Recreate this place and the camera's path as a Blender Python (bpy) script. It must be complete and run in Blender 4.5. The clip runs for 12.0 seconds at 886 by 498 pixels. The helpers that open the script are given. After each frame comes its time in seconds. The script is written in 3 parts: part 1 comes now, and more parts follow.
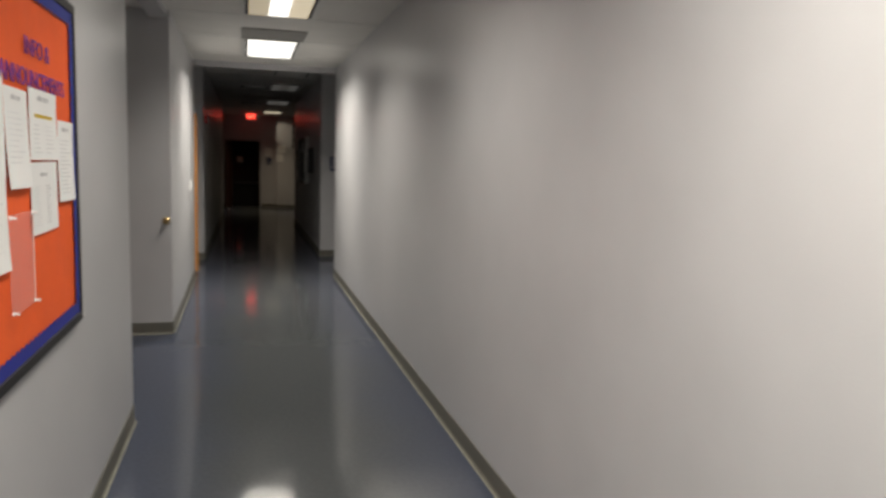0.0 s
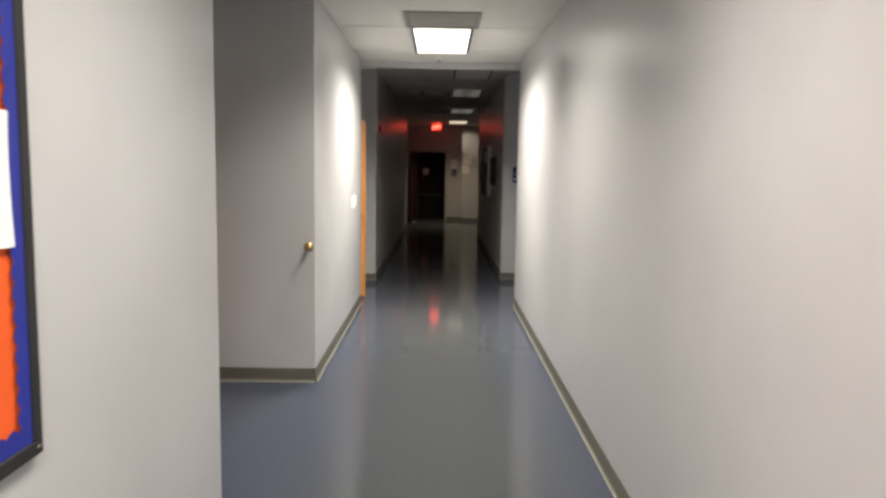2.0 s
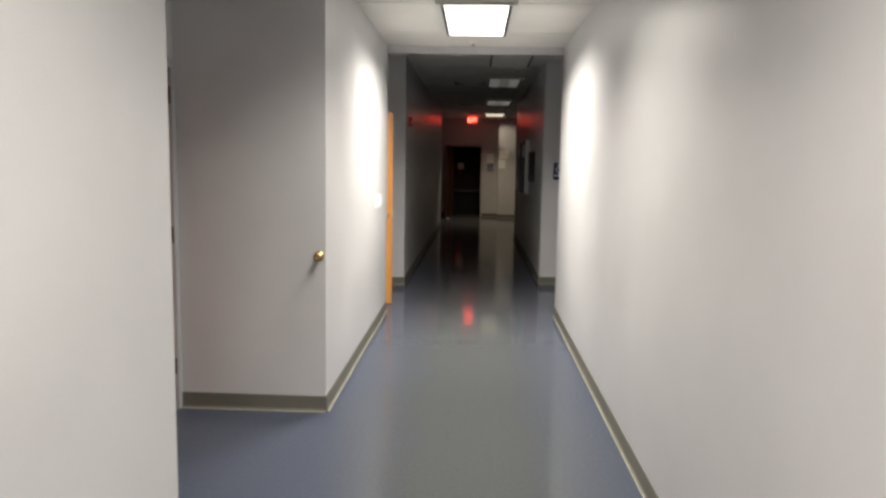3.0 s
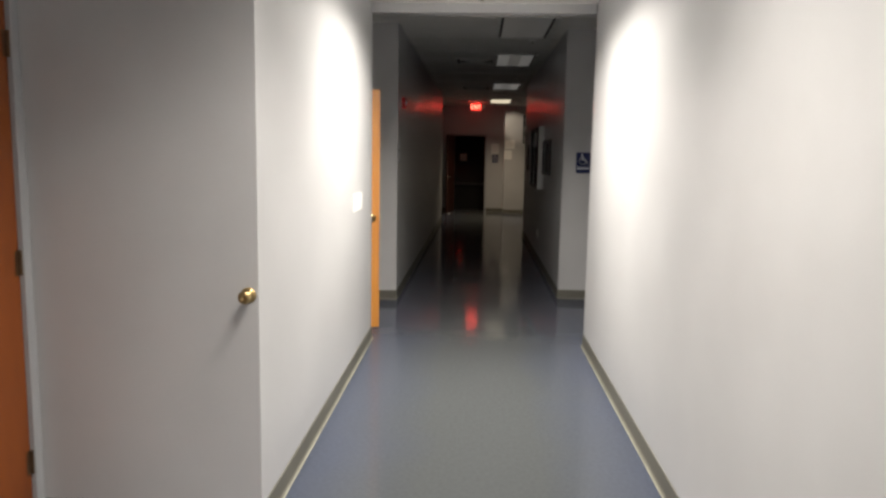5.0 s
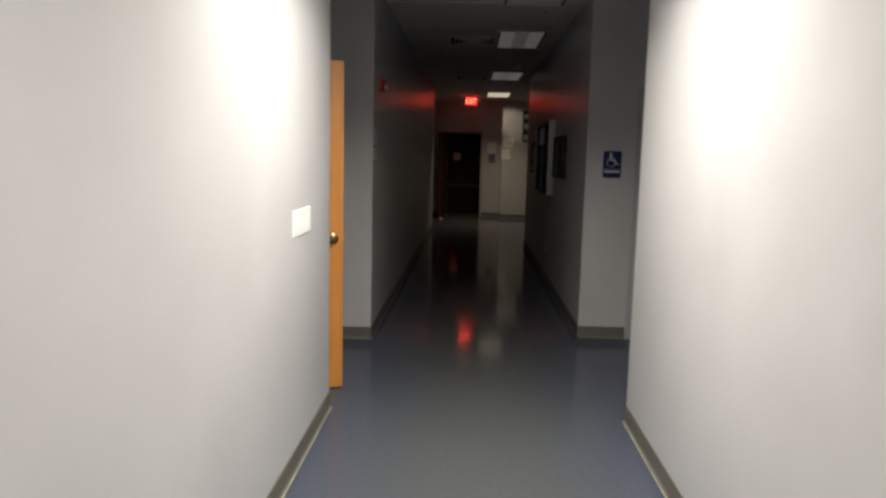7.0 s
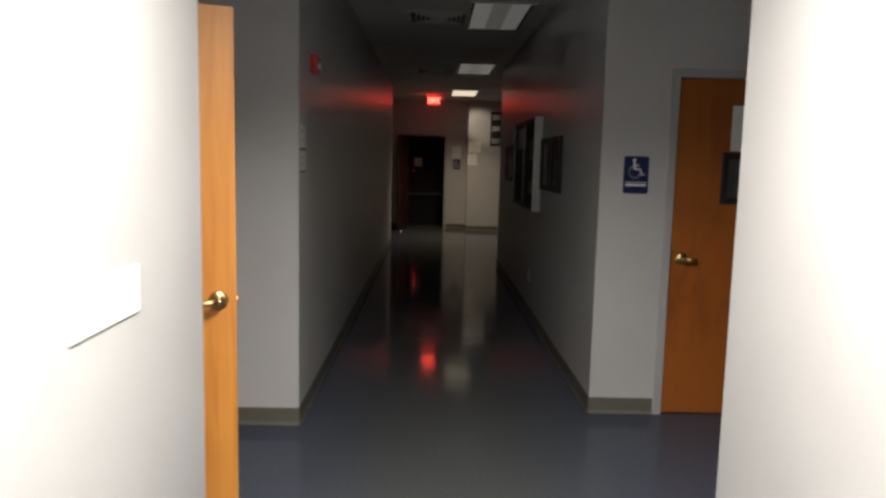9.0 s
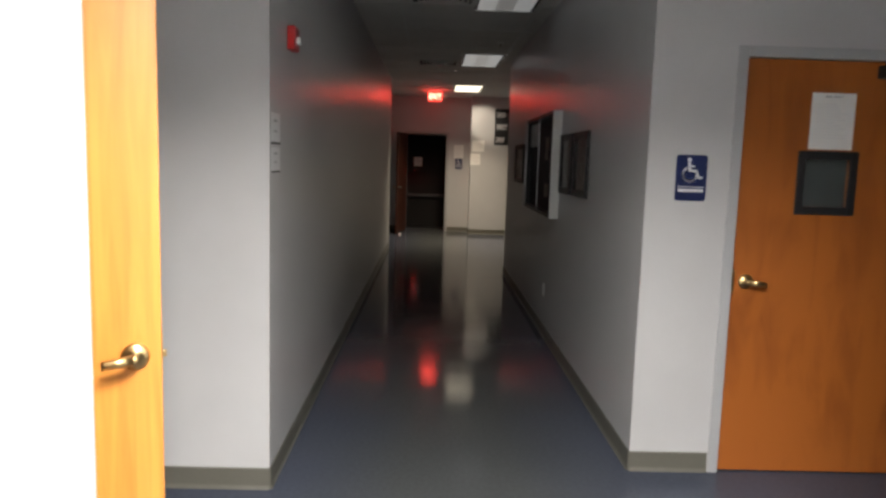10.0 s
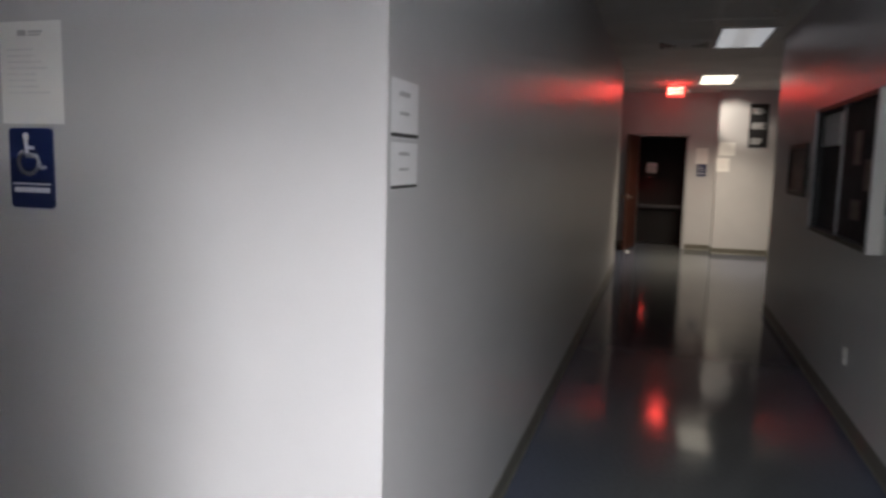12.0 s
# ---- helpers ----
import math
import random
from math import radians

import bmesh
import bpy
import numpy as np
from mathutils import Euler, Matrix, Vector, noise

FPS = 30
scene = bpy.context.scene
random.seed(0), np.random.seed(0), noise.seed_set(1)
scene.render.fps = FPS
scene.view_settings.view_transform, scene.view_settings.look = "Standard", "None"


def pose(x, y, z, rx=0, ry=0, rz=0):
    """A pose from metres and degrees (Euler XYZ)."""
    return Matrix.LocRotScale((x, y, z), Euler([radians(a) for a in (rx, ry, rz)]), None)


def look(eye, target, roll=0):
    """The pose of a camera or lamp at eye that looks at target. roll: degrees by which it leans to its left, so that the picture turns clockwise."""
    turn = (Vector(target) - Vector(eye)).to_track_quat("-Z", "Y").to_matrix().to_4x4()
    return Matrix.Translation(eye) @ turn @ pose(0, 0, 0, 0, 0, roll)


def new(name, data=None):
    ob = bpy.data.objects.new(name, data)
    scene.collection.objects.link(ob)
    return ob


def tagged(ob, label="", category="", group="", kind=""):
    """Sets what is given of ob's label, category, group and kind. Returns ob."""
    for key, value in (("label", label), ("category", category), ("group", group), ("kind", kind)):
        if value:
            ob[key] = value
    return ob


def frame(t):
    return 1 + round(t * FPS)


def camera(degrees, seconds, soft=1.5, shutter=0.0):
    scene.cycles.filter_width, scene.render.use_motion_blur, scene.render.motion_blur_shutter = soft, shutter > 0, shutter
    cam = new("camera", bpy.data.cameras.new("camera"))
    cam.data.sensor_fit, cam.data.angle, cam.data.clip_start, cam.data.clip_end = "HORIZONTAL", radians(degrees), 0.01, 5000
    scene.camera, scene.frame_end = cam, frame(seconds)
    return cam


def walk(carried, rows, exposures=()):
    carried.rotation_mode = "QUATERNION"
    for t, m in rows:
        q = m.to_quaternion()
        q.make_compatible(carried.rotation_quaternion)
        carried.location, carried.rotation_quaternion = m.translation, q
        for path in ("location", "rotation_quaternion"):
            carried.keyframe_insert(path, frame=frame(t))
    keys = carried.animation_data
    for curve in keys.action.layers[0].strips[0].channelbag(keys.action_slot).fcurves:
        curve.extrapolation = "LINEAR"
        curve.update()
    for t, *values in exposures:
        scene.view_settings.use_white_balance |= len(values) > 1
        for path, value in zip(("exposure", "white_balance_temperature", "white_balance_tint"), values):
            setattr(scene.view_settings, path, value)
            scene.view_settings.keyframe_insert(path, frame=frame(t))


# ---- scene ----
cam = camera(62.9, 12.0, 2.8, 0.45)
PATH = [
    (0, (0.005, -0.312, 1.548), (0.529, 1.604, 1.315), 1.7),
    (0.5, (0.093, 0.046, 1.546), (0.4, 2.009, 1.314), 1.1),
    (1, (0.176, 0.392, 1.549), (0.358, 2.371, 1.33), 1.4),
    (1.5, (0.239, 0.75, 1.544), (0.288, 2.738, 1.328), 0.9),
    (2, (0.271, 1.161, 1.549), (0.282, 3.149, 1.333), 0.9),
    (2.5, (0.305, 1.536, 1.563), (0.231, 3.522, 1.34), 0.9),
    (4.5, (0.255, 3.136, 1.578), (0.158, 5.117, 1.32), 1.1),
    (5, (0.244, 3.517, 1.56), (0.152, 5.499, 1.302), 1.0),
    (5.5, (0.224, 3.928, 1.571), (0.103, 5.907, 1.308), 1.0),
    (6, (0.241, 4.377, 1.559), (0.162, 6.357, 1.286), 1.1),
    (6.5, (0.215, 4.821, 1.557), (0.146, 6.802, 1.29), 1.2),
    (7, (0.19, 5.278, 1.549), (0.119, 7.26, 1.29), 1.4),
    (9, (0.136, 7.072, 1.559), (0.172, 9.056, 1.316), 1.4),
    (9.5, (0.134, 7.515, 1.545), (0.221, 9.498, 1.302), 1.4),
    (10, (0.105, 7.936, 1.549), (0.144, 9.921, 1.306), 1.7),
    (10.5, (0.108, 8.35, 1.563), (0.131, 10.336, 1.325), 1.2),
    (11, (0.116, 8.778, 1.559), (0.045, 10.762, 1.318), 1.4),
    (11.5, (0.08, 9.193, 1.571), (-0.203, 11.158, 1.323), 1.4),
    (12, (0.025, 9.54, 1.543), (-0.544, 11.442, 1.301), 1.4),
]
EXPOSURES = [(0.0, -0.9, 6500, 10), (0.5, -0.5, 6500, 10), (1.0, -0.38, 6750, 10), (1.5, -0.18, 6650, 10), (2.0, 0.02, 6550, 10), (4.5, 0.2, 6450, 10), (5.5, -0.05, 6500, 10), (6.5, -0.24, 6500, 10), (7.2, -0.42, 6500, 10), (8.8, 0.1, 6500, 10), (9.5, 0.68, 6450, 10), (10.0, 1.48, 6250, 10), (10.5, 1.85, 6050, 10), (11.0, 1.88, 6000, 10), (11.5, 1.9, 5950, 11), (12.0, 1.82, 5850, 12)]
walk(cam, [(t, look(eye, target, roll)) for t, eye, target, roll in PATH], EXPOSURES)

# ---- world and lamps ----
world = bpy.data.worlds.new("world")
scene.world = world
world.use_nodes = True
world.node_tree.nodes["Background"].inputs[0].default_value = (0.5, 0.55, 0.65, 1)
world.node_tree.nodes["Background"].inputs[1].default_value = 0.002


def lamp(name, x0, x1, y0, y1, z, watts, colour, spread):
    """An area lamp that fills a fitting's diffuser and shines down."""
    data = bpy.data.lights.new(name, "AREA")
    data.shape, data.size, data.size_y = "RECTANGLE", x1 - x0, y1 - y0
    data.energy, data.color, data.spread = watts, colour, radians(spread)
    ob = new(name, data)
    ob.location = ((x0 + x1) / 2, (y0 + y1) / 2, z)
    return ob


WARM = (1.0, 0.935, 0.83)
LIT_Z, DARK_Z = 2.757, 2.90
# ceiling fittings of the lit corridor: y of the near end, watts, glow of the diffuser, spread
LIT_FITTINGS = ((-0.34, 114, 2.6, 150), (2.27, 31, 2.6, 124), (4.88, 44, 2.6, 124), (7.49, 116, 2.8, 148))
for y0, watts, glow, spread in LIT_FITTINGS:
    lamp("lamp_fluorescent", 0.0, 0.54, y0 + 0.04, y0 + 1.28, LIT_Z - 0.03, watts, WARM, spread)
# ceiling fittings of the dark hall: x, y, glow of the diffuser; only the last is lit
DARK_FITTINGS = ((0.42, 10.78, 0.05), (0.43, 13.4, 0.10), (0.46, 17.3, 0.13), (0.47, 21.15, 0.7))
lamp("lamp_fluorescent", 0.51, 1.0, 21.2, 22.34, DARK_Z - 0.03, 24, (1.0, 0.81, 0.56), 124)
# the emergency lamp head beside the exit sign throws a beam on the wall behind it
beam_data = bpy.data.lights.new("lamp_emergency", "SPOT")
beam_data.energy, beam_data.color, beam_data.shadow_soft_size = 34, (1.0, 0.84, 0.62), 0.03
beam_data.spot_size, beam_data.spot_blend = radians(38), 0.8
beam = new("lamp_emergency", beam_data)
beam.matrix_basis = look((0.37, 22.56, 2.79), (1.17, 23.41, 2.36))
# the red glow of the exit sign
red = lamp("lamp_exit", 0.22, 0.48, 0, 0.17, 0, 0.35, (1.0, 0.04, 0.03), 170)
red.matrix_basis = pose(0.155, 22.55, 2.79, 90, 0, 0)
red_front = lamp("lamp_exit", 0.22, 0.48, 0, 0.17, 0, 0.5, (1.0, 0.04, 0.03), 180)
red_front.matrix_basis = pose(0.155, 22.46, 2.79, -90, 0, 0)


# ---- materials ----
def nodes_of(name):
    m = bpy.data.materials.new(name)
    m.use_nodes = True
    t = m.node_tree
    return m, t, t.nodes["Principled BSDF"]


def surface(name, colour, rough=0.6, metal=0.0, vary=0.06, scale=3.0, fine=60.0, bump=0.05, coat=0.0, second=None, patches=0.0, stretch=(1, 1, 1), depth=0.002):
    """Paint, plastic, metal: base colour with broad stains and fine grain, uneven gloss and a little relief."""
    m, t, b = nodes_of(name)
    L = t.links.new
    co = t.nodes.new("ShaderNodeTexCoord")
    mp = t.nodes.new("ShaderNodeMapping")
    mp.inputs["Scale"].default_value = stretch
    L(co.outputs["Object"], mp.inputs["Vector"])
    broad, grain = t.nodes.new("ShaderNodeTexNoise"), t.nodes.new("ShaderNodeTexNoise")
    broad.inputs["Scale"].default_value, grain.inputs["Scale"].default_value = scale, fine
    broad.inputs["Detail"].default_value, grain.inputs["Detail"].default_value = 4, 3
    L(mp.outputs[0], broad.inputs["Vector"])
    L(mp.outputs[0], grain.inputs["Vector"])
    add = t.nodes.new("ShaderNodeMath")
    add.operation = "MULTIPLY_ADD"
    add.inputs[1].default_value = 0.35
    L(grain.outputs["Fac"], add.inputs[0])
    L(broad.outputs["Fac"], add.inputs[2])
    ramp = t.nodes.new("ShaderNodeValToRGB")
    dark = second or tuple(c * (1 - 2 * vary) for c in colour)
    light = tuple(min(1, c * (1 + vary)) for c in colour)
    ramp.color_ramp.elements[0].position, ramp.color_ramp.elements[1].position = 0.45, 0.9
    ramp.color_ramp.elements[0].color, ramp.color_ramp.elements[1].color = (*dark, 1), (*light, 1)
    L(add.outputs[0], ramp.inputs[0])
    L(ramp.outputs[0], b.inputs["Base Color"])
    rr = t.nodes.new("ShaderNodeMapRange")
    rr.inputs["To Min"].default_value, rr.inputs["To Max"].default_value = max(0.02, rough - 0.06), min(1, rough + 0.06)
    L(broad.outputs["Fac"], rr.inputs[0])
    L(rr.outputs[0], b.inputs["Roughness"])
    b.inputs["Metallic"].default_value = metal
    b.inputs["Coat Weight"].default_value = coat
    b.inputs["Coat Roughness"].default_value = 0.15
    if bump:
        bp = t.nodes.new("ShaderNodeBump")
        bp.inputs["Strength"].default_value, bp.inputs["Distance"].default_value = bump, depth
        L(grain.outputs["Fac"], bp.inputs["Height"])
        L(bp.outputs[0], b.inputs["Normal"])
    return m


def wood(name, pale, deep, rough=0.4, blotch=0.5, coat=0.25, stretch=(7, 7, 0.45)):
    """Veneer with long upright grain."""
    m, t, b = nodes_of(name)
    L = t.links.new
    co, mp = t.nodes.new("ShaderNodeTexCoord"), t.nodes.new("ShaderNodeMapping")
    mp.inputs["Scale"].default_value = stretch
    L(co.outputs["Object"], mp.inputs["Vector"])
    n1, n2 = t.nodes.new("ShaderNodeTexNoise"), t.nodes.new("ShaderNodeTexNoise")
    n1.inputs["Scale"].default_value, n1.inputs["Detail"].default_value, n1.inputs["Distortion"].default_value = 3.0, 6, 1.2
    n2.inputs["Scale"].default_value, n2.inputs["Detail"].default_value = 1.7, 3
    L(mp.outputs[0], n1.inputs["Vector"])
    L(co.outputs["Object"], n2.inputs["Vector"])
    mix = t.nodes.new("ShaderNodeMath")
    mix.operation = "MULTIPLY_ADD"
    mix.inputs[1].default_value = blotch
    L(n2.outputs["Fac"], mix.inputs[0])
    L(n1.outputs["Fac"], mix.inputs[2])
    ramp = t.nodes.new("ShaderNodeValToRGB")
    ramp.color_ramp.elements[0].position, ramp.color_ramp.elements[1].position = 0.5, 1.05
    ramp.color_ramp.elements[0].color, ramp.color_ramp.elements[1].color = (*deep, 1), (*pale, 1)
    L(mix.outputs[0], ramp.inputs[0])
    L(ramp.outputs[0], b.inputs["Base Color"])
    b.inputs["Roughness"].default_value = rough
    b.inputs["Coat Weight"].default_value = coat
    b.inputs["Coat Roughness"].default_value = 0.3
    bp = t.nodes.new("ShaderNodeBump")
    bp.inputs["Strength"].default_value, bp.inputs["Distance"].default_value = 0.06, 0.001
    L(n1.outputs["Fac"], bp.inputs["Height"])
    L(bp.outputs[0], b.inputs["Normal"])
    return m


def glowing(name, colour, strength):
    m, t, b = nodes_of(name)
    b.inputs["Base Color"].default_value = (*colour, 1)
    b.inputs["Emission Color"].default_value = (*colour, 1)
    b.inputs["Emission Strength"].default_value = strength
    b.inputs["Roughness"].default_value = 0.35
    return m


PAINT = surface("wall_paint", (0.50, 0.50, 0.51), 0.32, vary=0.03, scale=2.2, fine=160, bump=0.10)
FLOOR, ft, fb = nodes_of("vinyl_floor")
fl = ft.links.new
fco = ft.nodes.new("ShaderNodeTexCoord")
fxyz = ft.nodes.new("ShaderNodeSeparateXYZ")
fl(fco.outputs["Object"], fxyz.inputs[0])
fblot, fgrain = ft.nodes.new("ShaderNodeTexNoise"), ft.nodes.new("ShaderNodeTexNoise")
fblot.inputs["Scale"].default_value, fblot.inputs["Detail"].default_value = 1.3, 5
fgrain.inputs["Scale"].default_value, fgrain.inputs["Detail"].default_value = 45, 3
fl(fco.outputs["Object"], fblot.inputs["Vector"])
fl(fco.outputs["Object"], fgrain.inputs["Vector"])
# the trodden lane down the middle has gone grey, the edges keep their blue
fmid = ft.nodes.new("ShaderNodeMath")
fmid.operation = "SUBTRACT"
fmid.inputs[1].default_value = 0.29
fl(fxyz.outputs["X"], fmid.inputs[0])
fabs = ft.nodes.new("ShaderNodeMath")
fabs.operation = "ABSOLUTE"
fl(fmid.outputs[0], fabs.inputs[0])
fwob = ft.nodes.new("ShaderNodeMath")
fwob.operation = "MULTIPLY_ADD"
fwob.inputs[1].default_value = 0.35
fl(fblot.outputs["Fac"], fwob.inputs[0])
fl(fabs.outputs[0], fwob.inputs[2])
flane = ft.nodes.new("ShaderNodeValToRGB")
flane.color_ramp.elements[0].position, flane.color_ramp.elements[1].position = 0.45, 1.05
flane.color_ramp.elements[0].color, flane.color_ramp.elements[1].color = (0.066, 0.071, 0.074, 1), (0.058, 0.067, 0.094, 1)
fl(fwob.outputs[0], flane.inputs[0])
fspeck = ft.nodes.new("ShaderNodeMapRange")
fspeck.inputs["To Min"].default_value, fspeck.inputs["To Max"].default_value = 0.8, 1.2
fl(fgrain.outputs["Fac"], fspeck.inputs[0])
fmul = ft.nodes.new("ShaderNodeVectorMath")
fmul.operation = "SCALE"
fl(flane.outputs[0], fmul.inputs[0])
fl(fspeck.outputs[0], fmul.inputs["Scale"])
fl(fmul.outputs[0], fb.inputs["Base Color"])
frough = ft.nodes.new("ShaderNodeMapRange")
frough.inputs["From Min"].default_value, frough.inputs["From Max"].default_value = 0.3, 0.7
frough.inputs["To Min"].default_value, frough.inputs["To Max"].default_value = 0.07, 0.13
fl(fblot.outputs["Fac"], frough.inputs[0])
fl(frough.outputs[0], fb.inputs["Roughness"])
fb.inputs["Specular IOR Level"].default_value = 0.10
# the waxed sheet lies slightly uneven
fwave = ft.nodes.new("ShaderNodeTexNoise")
fwave.inputs["Scale"].default_value, fwave.inputs["Detail"].default_value = 3.5, 2
fl(fco.outputs["Object"], fwave.inputs["Vector"])
fbump = ft.nodes.new("ShaderNodeBump")
fbump.inputs["Strength"].default_value, fbump.inputs["Distance"].default_value = 1.0, 0.0015
fl(fwave.outputs["Fac"], fbump.inputs["Height"])
fl(fbump.outputs[0], fb.inputs["Normal"])
TILE = surface("ceiling_tile", (0.74, 0.725, 0.69), 0.9, vary=0.05, scale=1.5, fine=180, bump=0.3)
TBAR = surface("ceiling_grid", (0.70, 0.70, 0.67), 0.5, vary=0.03)
TAUPE = surface("vinyl_base", (0.125, 0.12, 0.10), 0.5, vary=0.08, scale=2)
CAULK = surface("base_sealant", (0.30, 0.29, 0.22), 0.6, vary=0.15, scale=6)
OAK = wood("honey_veneer", (0.58, 0.25, 0.045), (0.42, 0.155, 0.024))
AMBER = wood("amber_veneer", (0.37, 0.110, 0.018), (0.20, 0.050, 0.009), 0.42, 0.9, 0.2, (2.6, 2.6, 0.5))
MAPLE = wood("red_brown_veneer", (0.27, 0.066, 0.008), (0.165, 0.036, 0.005), 0.5, 0.9, 0.08, (2.6, 2.6, 0.5))
STEEL_GREY = surface("grey_steel_paint", (0.40, 0.405, 0.42), 0.4, vary=0.03)
BRONZE = surface("dark_bronze", (0.17, 0.105, 0.06), 0.4, metal=0.8, vary=0.15, scale=20)
BRASS = surface("brass", (0.50, 0.36, 0.17), 0.3, metal=1.0, vary=0.1, scale=20)
NICKEL = surface("satin_nickel", (0.62, 0.57, 0.48), 0.25, metal=1.0, vary=0.06, scale=20)
BLACK = surface("black_plastic", (0.014, 0.014, 0.016), 0.5, vary=0.1)
WHITE = surface("white_plastic", (0.78, 0.78, 0.76), 0.4, vary=0.02)
PAPER = surface("paper", (0.80, 0.80, 0.79), 0.8, vary=0.015, scale=9, bump=0.02)
INK = surface("grey_ink", (0.50, 0.50, 0.51), 0.8, vary=0.1)
DARKINK = surface("black_ink", (0.05, 0.05, 0.05), 0.8, vary=0.1)
BLUE = surface("sign_blue", (0.011, 0.020, 0.090), 0.35, vary=0.04)
SIGNWHITE = surface("sign_white", (0.72, 0.73, 0.76), 0.5, vary=0.03)
DIFFUSER_OFF = surface("unlit_diffuser", (0.84, 0.83, 0.79), 0.2, vary=0.02, fine=240, bump=0.3)


# ---- building helpers ----
def thing(name, label, category, group="", loc=(0, 0, 0), rz=0.0):
    e = new(name)
    e.matrix_basis = pose(*loc, 0, 0, rz)
    return tagged(e, label, category, group)


def part(name, bm, material, parent=None, label="", smooth=False):
    """Link a bmesh as one mesh object under a thing or a part."""
    me = bpy.data.meshes.new(name)
    bmesh.ops.recalc_face_normals(bm, faces=bm.faces)
    bm.to_mesh(me)
    bm.free()
    for m in (material if isinstance(material, (list, tuple)) else [material]):
        me.materials.append(m)
    if smooth:
        me.shade_smooth()
    ob = new(name, me)
    ob.parent = parent
    if label:
        ob["label"] = label
    return ob


def box(x0, x1, y0, y1, z0, z1, bevel=0.0, bm=None, segments=2, mat=0):
    tmp = bm or bmesh.new()
    got = bmesh.ops.create_cube(tmp, size=1, matrix=Matrix.LocRotScale(((x0 + x1) / 2, (y0 + y1) / 2, (z0 + z1) / 2), None, (x1 - x0, y1 - y0, z1 - z0)))
    verts = got["verts"]
    faces = {f for v in verts for f in v.link_faces}
    for f in faces:
        f.material_index = mat
    if bevel:
        edges = list({e for v in verts for e in v.link_edges})
        bmesh.ops.bevel(tmp, geom=edges, offset=bevel, segments=segments, profile=0.5, affect="EDGES")
    return tmp


def tube(r0, r1, length, m, bm=None, segments=20):
    """A round bar or cone along the local z of m, from its origin."""
    tmp = bm or bmesh.new()
    bmesh.ops.create_cone(tmp, cap_ends=True, segments=segments, radius1=r0, radius2=r1, depth=length, matrix=m @ Matrix.Translation((0, 0, length / 2)))
    return tmp


def turned(profile, m, bm=None, segments=24):
    """A lathe-turned shape: (radius, height) pairs round the local z of m."""
    tmp = bm or bmesh.new()
    rings = []
    for r, h in profile:
        rings.append([tmp.verts.new(m @ Vector((max(r, 1e-4) * math.cos(2 * math.pi * k / segments), max(r, 1e-4) * math.sin(2 * math.pi * k / segments), h))) for k in range(segments)])
    for a, b in zip(rings, rings[1:]):
        for k in range(segments):
            tmp.faces.new((a[k], a[(k + 1) % segments], b[(k + 1) % segments], b[k]))
    tmp.faces.new(rings[0]), tmp.faces.new(rings[-1])
    return tmp


def structure(name, bm, material, label=""):
    ob = part(name, bm, material, None, label)
    return tagged(ob, kind="structure")


# ---- floor, walls, ceilings ----
XA, XB, XR, XL2, XR2 = -0.633, -0.618, 1.150, -0.61, 1.158
XBE = -0.636  # the closet wall draws back a little towards its far end
YA, YB0, YB1, YRE = 4.098, 6.317, 9.517, 9.455
YL, YR, YEND, YBUMP = 11.175, 11.472, 23.81, 23.41
YRH, YLH = 18.0, 20.7  # where the hall opens to the right and to the left
XD = -1.55  # recess wall with the door
H = 3.0
structure("floor", box(-4.0, 5.0, -3.2, 25.5, -0.1, 0.0), FLOOR, "blue-grey polished sheet vinyl corridor floor")


def wall(name, x0, x1, y0, y1, z0=0.0, z1=H):
    return structure(name, box(x0, x1, y0, y1, z0, z1), PAINT, "pale grey painted plaster wall")


wall("wall_left_corridor", XA - 0.14, XA, -3.0, YA)
wall("wall_recess_south", XD - 0.14, XA - 0.14, YA - 0.14, YA)
wall("wall_recess_side", XD - 0.14, XD, YA, 5.30)
wall("wall_recess_over_door", XD - 0.14, XD, 5.30, YB0, 2.17)
wall("wall_recess_room", XD - 0.9, XD - 0.8, 4.1, 6.6)
bm = box(XD - 0.14, XB, YB0, YB1, 0.0, H)
for v in bm.verts:
    if v.co.x > -1 and v.co.y > 9:
        v.co.x = XBE
closet_block = structure("wall_closet_block", bm, PAINT, "pale grey painted plaster wall")
wall("wall_right_corridor", XR, XR + 0.14, -3.0, YRE)
wall("wall_behind", XA - 0.14, XR + 0.14, -3.14, -3.0)
# crossing hall
wall("wall_crossing_southeast", XR + 0.14, 4.0, YRE - 0.14, YRE)
wall("wall_crossing_southwest", -3.6, XD - 0.14, YB1 - 0.14, YB1)
wall("wall_crossing_west", -3.74, -3.6, YB1 - 0.14, YL + 0.14)
wall("wall_crossing_east", 4.0, 4.14, YRE - 0.14, YR + 0.14)
wall("wall_crossing_northwest", -3.6, XL2, YL, YL + 0.14)
wall("wall_crossing_northeast", XR2, 1.562, YR, YR + 0.14)
wall("wall_crossing_over_door", 1.562, 2.582, YR, YR + 0.14, 2.135)
wall("wall_crossing_far_east", 2.582, 4.0, YR, YR + 0.14)
wall("wall_room_east", XR2 + 0.14, 4.0, YR + 0.9, YR + 1.0)
